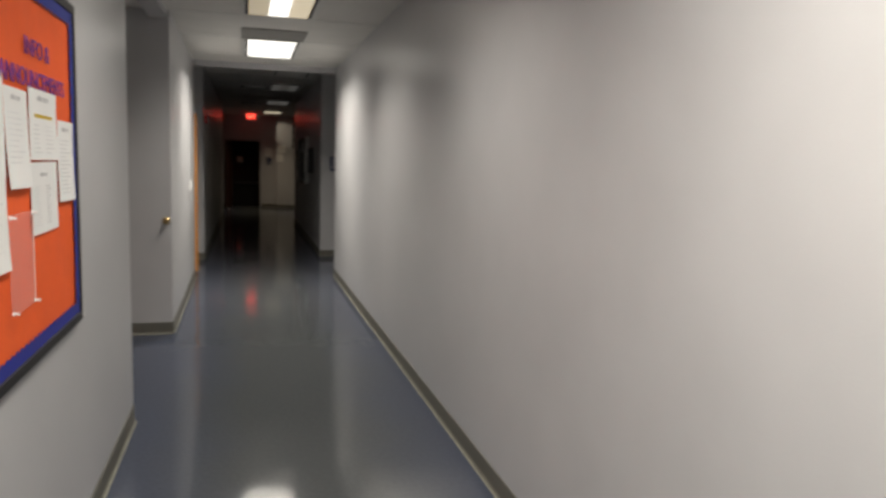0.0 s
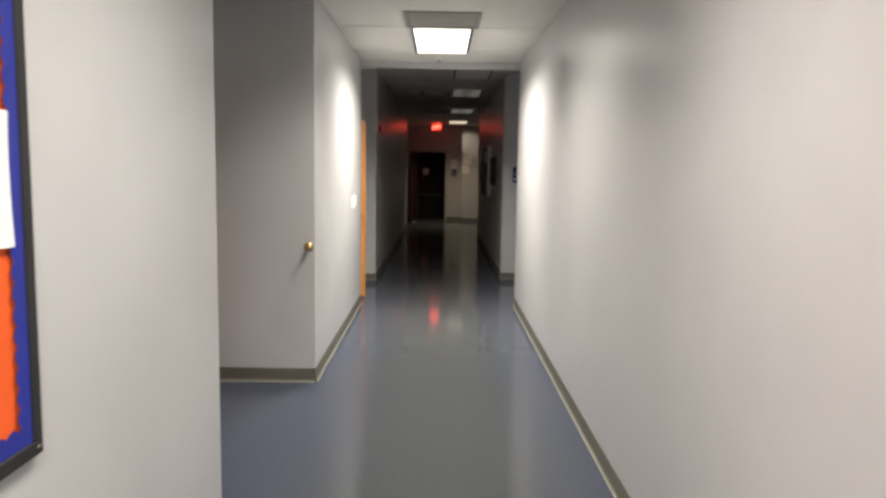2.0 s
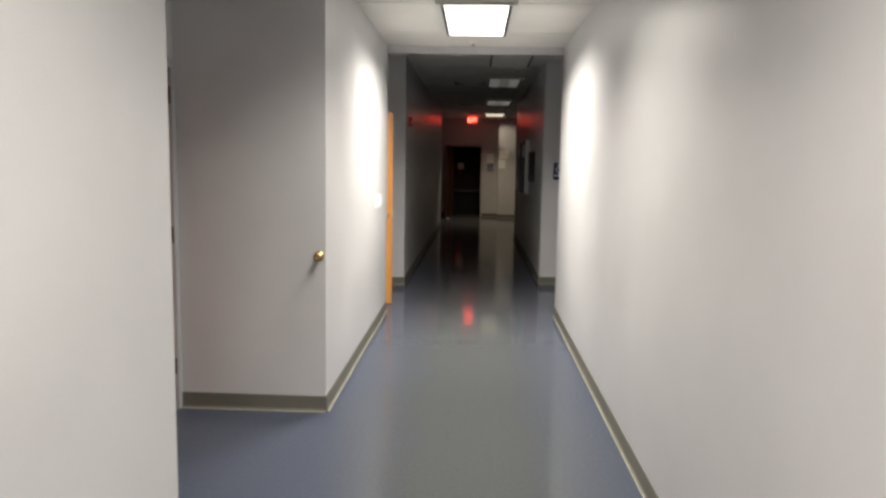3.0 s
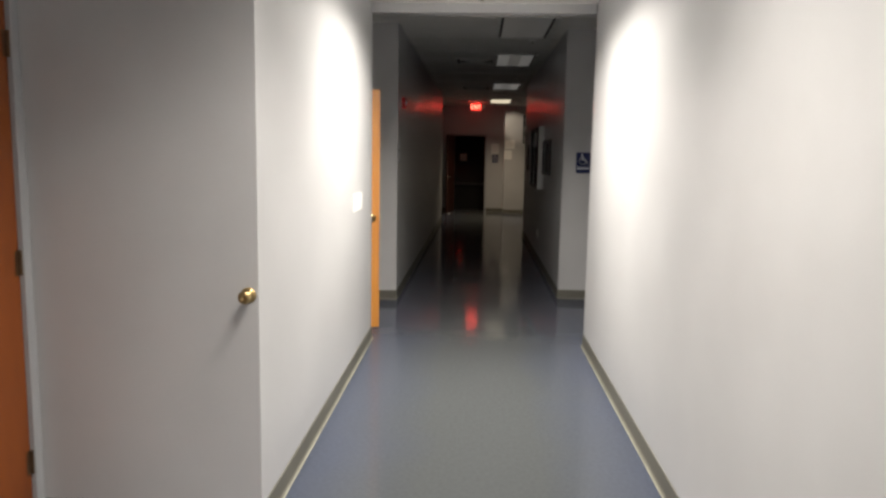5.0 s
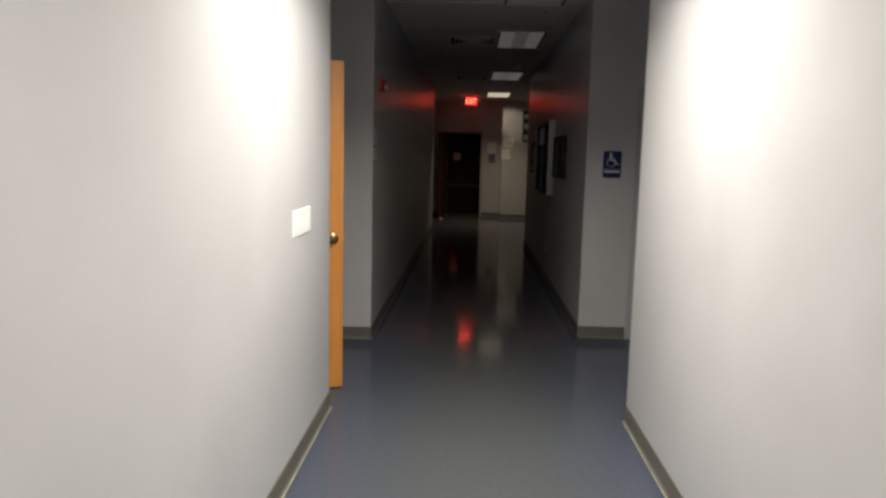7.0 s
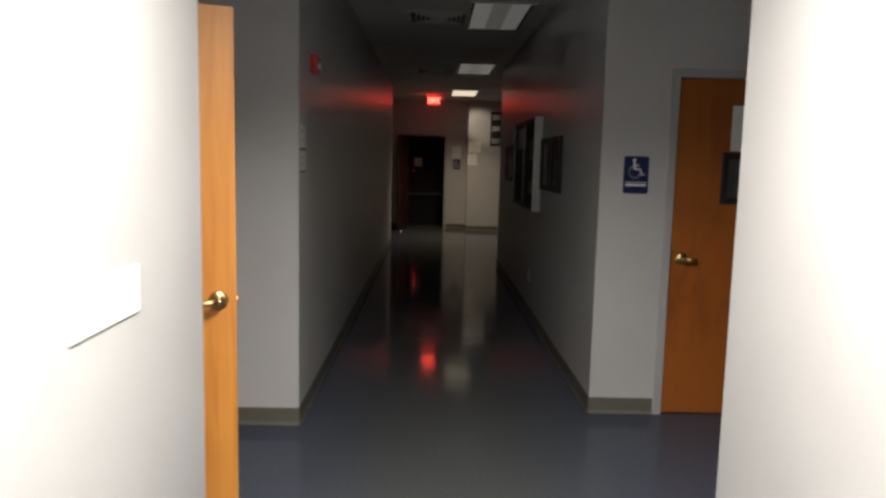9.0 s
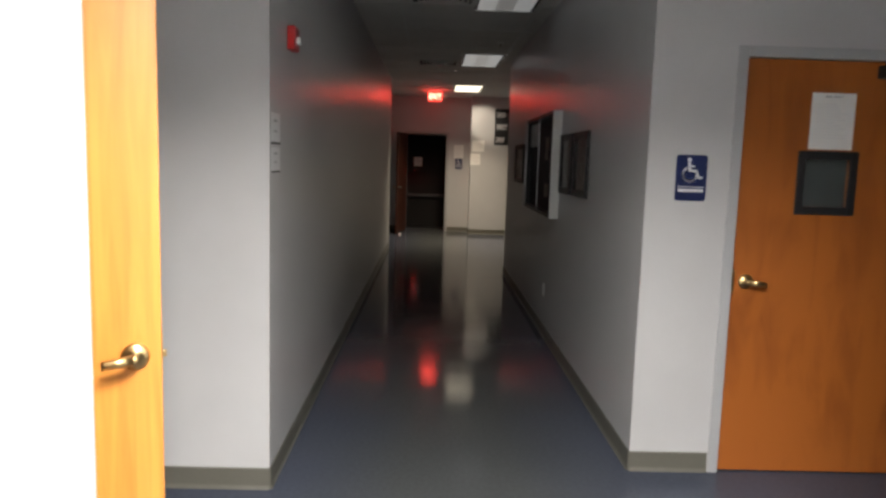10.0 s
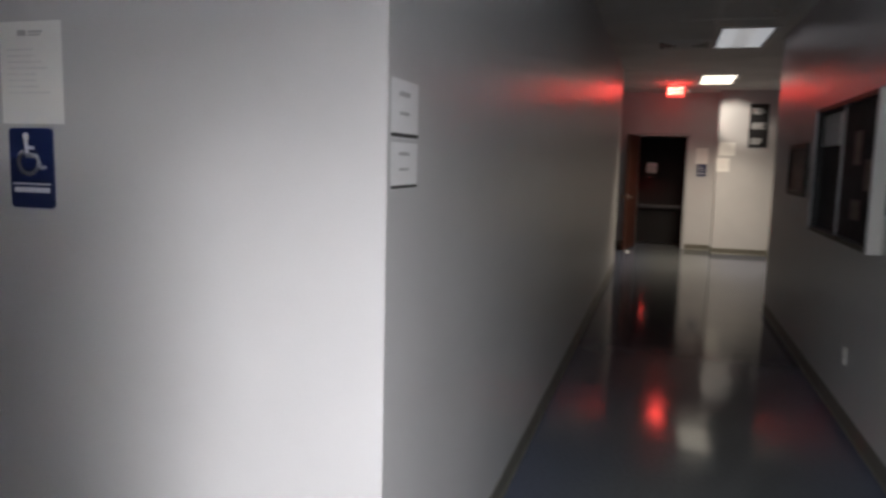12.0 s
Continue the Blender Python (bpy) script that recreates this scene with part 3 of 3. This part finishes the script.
part("screw", turned([(0.0, 0.0), (0.006, 0.0), (0.005, 0.002), (0.0, 0.003)], Matrix.Translation((BY1 - 0.018, -0.022, BZ0 + 0.018)) @ Matrix.Rotation(radians(90), 4, "X"), segments=12), NICKEL, board)
bm = bmesh.new()
NU, NV = 40, 36
grid = []
for j in range(NV + 1):
    row = []
    for i in range(NU + 1):
        y = BY0 + 0.03 + (BY1 - BY0 - 0.06) * i / NU
        z = BZ0 + 0.03 + (BZ1 - BZ0 - 0.06) * j / NV
        w = 0.0035 * noise.noise(Vector((y * 3.1, z * 1.1 + y, 0.3))) + 0.002 * noise.noise(Vector((y * 9 + z * 6, z * 3, 4.0)))
        row.append(bm.verts.new((y, -0.010 - w, z)))
    grid.append(row)
for j in range(NV):
    for i in range(NU):
        bm.faces.new((grid[j][i], grid[j][i + 1], grid[j + 1][i + 1], grid[j + 1][i]))
part("backing_paper", bm, ORANGE, board, "wrinkled bright orange paper", True)


def scallop(a0, a1, fixed, inward, along_u):
    """A strip of border trimmer with a wavy inner edge."""
    bm = bmesh.new()
    n = int(abs(a1 - a0) / 0.0075)
    outer, inner = [], []
    for k in range(n + 1):
        a = a0 + (a1 - a0) * k / n
        d = 0.040 + 0.011 * abs(math.sin(math.pi * (a - a0) / 0.045))
        for store, off in ((outer, 0.0), (inner, d)):
            b = fixed + inward * off
            store.append(bm.verts.new((a, -0.0165, b) if along_u else (b, -0.0172, a)))
    for k in range(n):
        bm.faces.new((outer[k], outer[k + 1], inner[k + 1], inner[k]))
    return part("border", bm, BORDER, board, "blue scalloped border strip")


scallop(BY0 + 0.03, BY1 - 0.03, BZ0 + 0.033, 1, True)
scallop(BY0 + 0.03, BY1 - 0.03, BZ1 - 0.033, -1, True)
scallop(BZ0 + 0.033, BZ1 - 0.033, BY1 - 0.033, -1, False)
scallop(BZ0 + 0.033, BZ1 - 0.033, BY0 + 0.033, 1, False)
text_mesh("INFO &", 0.075, PURPLE, board, at_front(2.228, 0.0165, 1.856), "letters", 0.001, 0.275)
text_mesh("ANNOUNCEMENTS", 0.075, PURPLE, board, at_front(2.205, 0.0165, 1.762), "letters", 0.001, 0.70)

PB = (XA + 0.0145, 0, 0)
G = "papers on the bulletin board"
sheet("white printed notice pinned to the bulletin board", 1.987, 1.584, 0.216, 0.279, PB, 90, heading(0.88, 0.03) + typed(0.8, 0.25, 10, 3, mat=PALEINK), 0.5, G, seed=2, curl=0.012)
sheet("white landscape notice with a yellow heading band", 2.270, 1.631, 0.320, 0.216, PB, 90, heading(0.84, 0.045) + [(0.18, 0.60, 0.64, 0.05, YELLOW)] + typed(0.55, 0.1, 7, 4, 0.14, 0.3, PALEINK) + typed(0.55, 0.1, 7, 5, 0.55, 0.3, PALEINK), 0.3, G, seed=3, curl=0.012)
sheet("white landscape notice with small print", 2.264, 1.406, 0.316, 0.222, PB, 90, heading(0.8, 0.03, 0.35, 0.25) + typed(0.7, 0.12, 12, 6, 0.12, 0.25, PALEINK) + typed(0.7, 0.12, 12, 8, 0.55, 0.2, INK), -0.3, G, seed=4, curl=0.014)
sheet("white printed notice beside the blue border", 2.549, 1.518, 0.226, 0.279, PB, 90, heading(0.87, 0.03) + typed(0.8, 0.1, 14, 9, mat=PALEINK), 0.5, G, seed=5, curl=0.010)
sheet("white notice pinned low on the bulletin board", 1.765, 1.358, 0.216, 0.26, PB, 90, typed(0.9, 0.2, 10, 11, mat=PALEINK), 0.5, G, seed=6, curl=0.01)
sheet("white notice pinned to the bulletin board", 1.77, 1.62, 0.216, 0.279, PB, 90, heading(0.88, 0.03) + typed(0.8, 0.25, 10, 13, mat=PALEINK), 0.5, G, seed=7, curl=0.01)
sleeve = thing("plastic_sleeve", "clear empty plastic sleeve pinned on orange paper", "sleeve", "", PB, 90)
CLEAR, ct, cb = nodes_of("clear_plastic")
cb.inputs["Base Color"].default_value = (0.9, 0.9, 0.92, 1)
cb.inputs["Alpha"].default_value = 0.09
cb.inputs["Roughness"].default_value = 0.2
part("film", box(1.862, 2.094, -0.008, -0.007, 1.097, 1.376), CLEAR, sleeve, "hazy clear film")
part("edge", box(2.092, 2.0955, -0.0085, -0.0065, 1.097, 1.376), surface("sleeve_edge", (0.8, 0.62, 0.55), 0.4), sleeve)
for u, v in ((1.875, 1.368), (2.082, 1.368), (1.872, 1.105), (2.082, 1.105)):
    part("pin", turned([(0.0, 0.0), (0.007, 0.0), (0.004, 0.004), (0.003, 0.012), (0.006, 0.015), (0.0, 0.016)], Matrix.Translation((u, -0.008, v)) @ Matrix.Rotation(radians(90), 4, "X"), segments=10), WHITE, sleeve, "clear push pin")

# knob on the recess wall
knob(closet_block, -0.659, 0.991, YB0)

# papers on the recess door
PD = (XD + -0.006 + 0.001, 0, 0)
sheet("white printed page taped to the red-brown door", 5.69, 1.560, 0.216, 0.284, PD, 90, heading(0.86, 0.035) + typed(0.76, 0.3, 9, 21, mat=INK, thick=0.25), 0.0, "", seed=21)
closed = sheet("white landscape closed notice taped to the door", 5.985, 1.531, 0.295, 0.216, PD, 90, [(0.32, 0.76, 0.36, 0.10, INK), (0.14, 0.55, 0.72, 0.10, INK), (0.05, 0.93, 0.9, 0.012, INK), (0.05, 0.05, 0.9, 0.012, INK), (0.05, 0.05, 0.01, 0.88, INK), (0.94, 0.05, 0.01, 0.88, INK)], 1.5, "", seed=22)
text_mesh("CLOSED", 0.054, DARKINK, closed, at_front(5.985, 0.0075, 1.485, 1.5), "lettering", 0.0003, 0.155)

# wall switch plate on the closet wall
sw = thing("switch_plate", "white wall plate with a row of switches", "light switch", "", (XB + (XBE - XB) * (8.78 - YB0) / (YB1 - YB0), 8.78, 0), 90 - math.degrees(math.atan2(XBE - XB, YB1 - YB0)))
part("plate", box(-0.19, 0.19, -0.006, 0.0, 1.144, 1.270, 0.003), WHITE, sw)
for k in range(6):
    u = -0.14 + k * 0.056
    part("toggle", box(u - 0.012, u + 0.012, -0.0085, -0.005, 1.175, 1.239, 0.002), WHITE, sw)


def access_sign(u, v, where, rz, label):
    """Blue plate with the wheelchair symbol, a rule and a raised word bar."""
    t = thing("access_sign", label, "sign", "wheelchair access signs", where, rz)
    bm = bmesh.new()
    ring = [(u + sx * 0.062 + 0.014 * math.cos(radians(a)), v + sz * 0.098 + 0.014 * math.sin(radians(a)))
            for sx, sz, a0 in ((1, 1, 0), (-1, 1, 90), (-1, -1, 180), (1, -1, 270)) for a in range(a0, a0 + 91, 18)]
    back = [bm.verts.new((x, 0.0, z)) for x, z in ring]
    front = [bm.verts.new((x, -0.006, z)) for x, z in ring]
    bm.faces.new(front)
    bm.faces.new(back[::-1])
    for k in range(len(ring)):
        bm.faces.new((front[k - 1], back[k - 1], back[k], front[k]))
    bmesh.ops.recalc_face_normals(bm, faces=bm.faces[:])
    part("plate", bm, BLUE, t, "blue plastic plate")
    bm = bmesh.new()

    def stroke(a, b, w):
        a, b = Vector(a), Vector(b)
        d = (b - a).normalized() * w / 2
        n = Vector((-d.y, d.x))
        a, b = a - d * 0.5, b + d * 0.5
        q = [bm.verts.new((u + p.x, -0.0075, v + p.y)) for p in (a + n, a - n, b - n, b + n)]
        bm.faces.new(q)

    c = Vector((-0.008, 0.018))
    arc = [c + 0.034 * Vector((math.cos(radians(a)), math.sin(radians(a)))) for a in range(125, 361, 12)]
    for p, q in zip(arc, arc[1:]):
        stroke(p, q, 0.011)
    stroke((-0.014, 0.078), (-0.012, 0.034), 0.014)
    stroke((-0.012, 0.058), (0.012, 0.056), 0.009)
    stroke((-0.012, 0.036), (0.022, 0.034), 0.012)
    stroke((0.022, 0.034), (0.036, 0.0), 0.011)
    stroke((0.036, 0.0), (0.052, 0.004), 0.009)
    head = [bm.verts.new((u - 0.014 + 0.011 * math.cos(a), -0.0076, v + 0.088 + 0.011 * math.sin(a))) for a in [2 * math.pi * k / 14 for k in range(14)]]
    bm.faces.new(head)
    part("symbol", bm, SIGNWHITE, t, "white wheelchair symbol")
    part("rule", box(u - 0.066, u + 0.066, -0.0072, -0.005, v - 0.046, v - 0.042), SIGNWHITE, t)
    part("word_bar", box(u - 0.062, u + 0.062, -0.0075, -0.005, v - 0.068, v - 0.054, 0.001), SIGNWHITE, t, "white raised lettering bar")
    return t


access_sign(1.375, 1.499, (0, YR, 0), 0, "blue wheelchair access sign beside the orange-brown door")
access_sign(-1.677, 1.494, (0, YL, 0), 0, "blue wheelchair access sign under a white paper")
access_sign(0.703, 1.480, (0, YEND, 0), 0, "blue wheelchair access sign by the far door")
sheet("white printed page above the blue access sign", -1.668, 1.757, 0.216, 0.279, (0, YL, 0), 0, heading(0.86, 0.035) + typed(0.78, 0.3, 8, 31, mat=PALEINK), 0.0, "", seed=31, curl=0.001)
sheet("white printed page on the orange-brown door", 2.052, 1.792, 0.216, 0.272, (0, YR + 0.011, 0), 0, heading(0.92, 0.02) + typed(0.85, 0.2, 12, 32, mat=PALEINK), 0.0, "", seed=32, curl=0.001)
sheet("white page on the far wall above the access sign", 0.695, 1.745, 0.212, 0.285, (0, YEND, 0), 0, typed(0.9, 0.2, 8, 33, mat=PALEINK), 0.0, "", seed=33)
sheet("white page on the bump of the far wall", 1.09, 1.87, 0.26, 0.23, (0, YBUMP, 0), 0, typed(0.9, 0.2, 8, 34, mat=PALEINK), 0.0, "", seed=34)
sheet("white page hanging below another page", 1.036, 1.59, 0.21, 0.24, (0, YBUMP, 0), 0, typed(0.9, 0.2, 8, 35, mat=PALEINK), -2.0, "", seed=35)
sheet("small white page on the black outer door", -0.195, 1.503, 0.19, 0.2, (0, 24.629, 0), 0, typed(0.9, 0.2, 5, 36, mat=INK), 0.0, "", seed=36)

# poster on the bump
po = thing("poster", "tall black poster with white lettering blocks", "poster", "", (0, YBUMP, 0))
part("panel", box(1.425, 1.735, -0.012, 0.0, 1.90, 2.66, 0.003), BLACK, po)
for v in (2.53, 2.28, 2.01):
    rnd = random.Random(int(v * 100))
    bm = bmesh.new()
    for k in range(4):
        a = 1.445 + rnd.uniform(0, 0.03)
        box(a, a + rnd.uniform(0.15, 0.25), -0.0145, -0.0115, v + k * 0.028 - 0.05, v + k * 0.028 - 0.032, bm=bm)
    tagged(part("lettering", bm, INK, po, "white lettering bars"), kind="stuff")

# two plastic page holders on the left hall wall; local x runs along +y
for v, lab in ((1.668, "upper white page in a wall holder"), (1.527, "lower white page in a wall holder")):
    sheet(lab, 11.295, v, 0.20, 0.145 if v > 1.6 else 0.118, (XL2, 0, 0), 90, [(0.28, 0.72, 0.4, 0.08, INK), (0.3, 0.4, 0.35, 0.06, INK), (0.0, 0.02, 1.0, 0.07, DARKINK)], 0, "pages in wall holders", material=surface("greyed_paper", (0.80, 0.80, 0.81), 0.6), seed=int(v * 10), curl=0.002)

# fire alarm on the left hall wall
fa = thing("fire_alarm", "red wall fire alarm with clear strobe", "fire alarm", "", (XL2, 0, 0), 90)
RED = surface("alarm_red", (0.55, 0.02, 0.02), 0.35)
part("body", box(11.55, 11.67, -0.04, 0.0, 2.062, 2.177, 0.008), RED, fa, "red plastic housing")
part("strobe", box(11.585, 11.64, -0.06, -0.036, 2.092, 2.127, 0.01), surface("strobe_lens", (0.8, 0.8, 0.82), 0.15), fa, "clear strobe lens")
part("grille", box(11.575, 11.645, -0.043, -0.038, 2.14, 2.164, 0.002), surface("dark_red", (0.25, 0.01, 0.01), 0.5), fa)


# framed pictures and display case on the right hall wall; local x runs along -y
def picture(y_near, y_far, z0, z1, label):
    t = thing("picture_frame", label, "picture", "pictures in the hall", (XR2, 0, 0), -90)
    u0, u1 = -y_far, -y_near
    part("frame", box(u0, u1, -0.025, 0.0, z0, z0 + 0.045, 0.004), BLACK, t, "black frame")
    part("frame", box(u0, u1, -0.025, 0.0, z1 - 0.045, z1, 0.004), BLACK, t, "black frame")
    part("frame", box(u0, u0 + 0.045, -0.0248, 0.0, z0 + 0.045, z1 - 0.045, 0.004), BLACK, t, "black frame")
    part("frame", box(u1 - 0.045, u1, -0.0248, 0.0, z0 + 0.045, z1 - 0.045, 0.004), BLACK, t, "black frame")
    part("picture", box(u0 + 0.045, u1 - 0.045, -0.012, 0.0, z0 + 0.045, z1 - 0.045), surface("dim_print", (0.06, 0.06, 0.065), 0.2, vary=0.3, scale=9), t, "dark print under glass")


picture(12.775, 13.225, 1.32, 1.775, "black-framed dark picture on the hall wall")
picture(13.335, 13.78, 1.318, 1.775, "black-framed dark picture beside the display case")
picture(16.12, 16.93, 1.315, 1.76, "wide black-framed picture beyond the display case")

ALUMINIUM = surface("brushed_aluminium", (0.50, 0.50, 0.51), 0.4, metal=0.6, vary=0.05)
case = thing("display_case", "white-sided wall display case with dark panels", "display case", "", (XR2, 0, 0), -90)
CY0, CY1, CZ0, CZ1, CD = 13.86, 15.5, 1.10, 1.98, 0.075
part("side", box(-CY0 - 0.03, -CY0, -CD, 0.0, CZ0, CZ1, 0.003), WHITE, case, "white side panel")
part("side", box(-CY1, -CY1 + 0.025, -CD + 0.012, 0.0, CZ0, CZ1, 0.003), BLACK, case, "dark side panel")
part("trim", box(-CY1, -CY1 + 0.014, -CD - 0.004, -CD + 0.0115, CZ0, CZ1, 0.002), ALUMINIUM, case, "thin grey metal edge trim")
part("top", box(-CY1 + 0.025, -CY0 - 0.03, -CD + 0.002, 0.0, CZ1 - 0.03, CZ1, 0.003), BLACK, case)
part("bottom", box(-CY1 + 0.025, -CY0 - 0.03, -CD + 0.002, 0.0, CZ0, CZ0 + 0.03, 0.003), BLACK, case)
part("mullion", box(-14.619, -14.607, -CD - 0.003, -CD + 0.008, CZ0 + 0.03, CZ1 - 0.03, 0.002), ALUMINIUM, case, "thin grey metal upright divider")
part("back_panel", box(-CY1 + 0.025, -CY0 - 0.03, -0.02, 0.0, CZ0 + 0.03, CZ1 - 0.03), surface("dark_felt", (0.035, 0.03, 0.03), 0.9, vary=0.2, scale=8), case, "dark felt back panel")
part("header_card", box(-15.44, -14.93, -0.03, -0.02, 1.71, 1.93), PAPER, case, "white card at the top")
for u, v, w, h in ((-14.52, 1.58, 0.16, 0.2), (-14.24, 1.43, 0.14, 0.18), (-14.5, 1.25, 0.2, 0.12), (-14.1, 1.63, 0.12, 0.16)):
    part("exhibit", box(u, u + w, -0.026, -0.02, v, v + h, 0.001), surface("faded_print", (0.16, 0.11, 0.09), 0.6, vary=0.3, scale=14), case, "dim brown print")

outlet = thing("wall_outlet", "white wall outlet low on the hall wall", "outlet", "", (XR2, 0, 0), -90)
part("plate", box(-14.45, -14.38, -0.006, 0.0, 0.355, 0.47, 0.002), WHITE, outlet)
for v in (0.388, 0.434):
    part("socket", box(-14.432, -14.398, -0.009, -0.005, v - 0.014, v + 0.014, 0.003), WHITE, outlet)

# ---- exit sign with emergency lamp heads ----
ex = thing("exit_sign", "red glowing exit sign hung from the ceiling", "exit sign", "", (-0.2, 22.5, 0))
part("canopy", box(0.29, 0.41, -0.03, 0.03, DARK_Z - 0.012, DARK_Z, 0.003), WHITE, ex, "white ceiling canopy")
part("housing", box(0.205, 0.495, -0.025, 0.025, 2.685, DARK_Z - 0.012, 0.006), WHITE, ex, "white plastic housing")
EXITFACE = glowing("exit_face", (1.0, 0.06, 0.035), 0.6)
part("face", box(0.215, 0.485, -0.03, -0.024, 2.695, DARK_Z - 0.022, 0.002), EXITFACE, ex, "red glowing face")
part("face", box(0.215, 0.485, 0.024, 0.03, 2.695, DARK_Z - 0.022, 0.002), EXITFACE, ex, "red glowing face")
text_mesh("EXIT", 0.16, glowing("exit_letters", (1.0, 0.10, 0.06), 11.0), ex, at_front(0.35, 0.0315, 2.787), "letters", 0.001, 0.235)
for x in (0.545,):
    part("lamp_head", turned([(0.0, 0.0), (0.035, 0.004), (0.042, 0.03), (0.03, 0.06), (0.0, 0.065)], Matrix.Translation((x, -0.035, 2.80)) @ Matrix.Rotation(radians(-90), 4, "X"), segments=18), WHITE, ex, "round emergency lamp head", True)
    part("arm", box(0.49, x, -0.012, 0.012, 2.79, 2.81, 0.003), WHITE, ex)
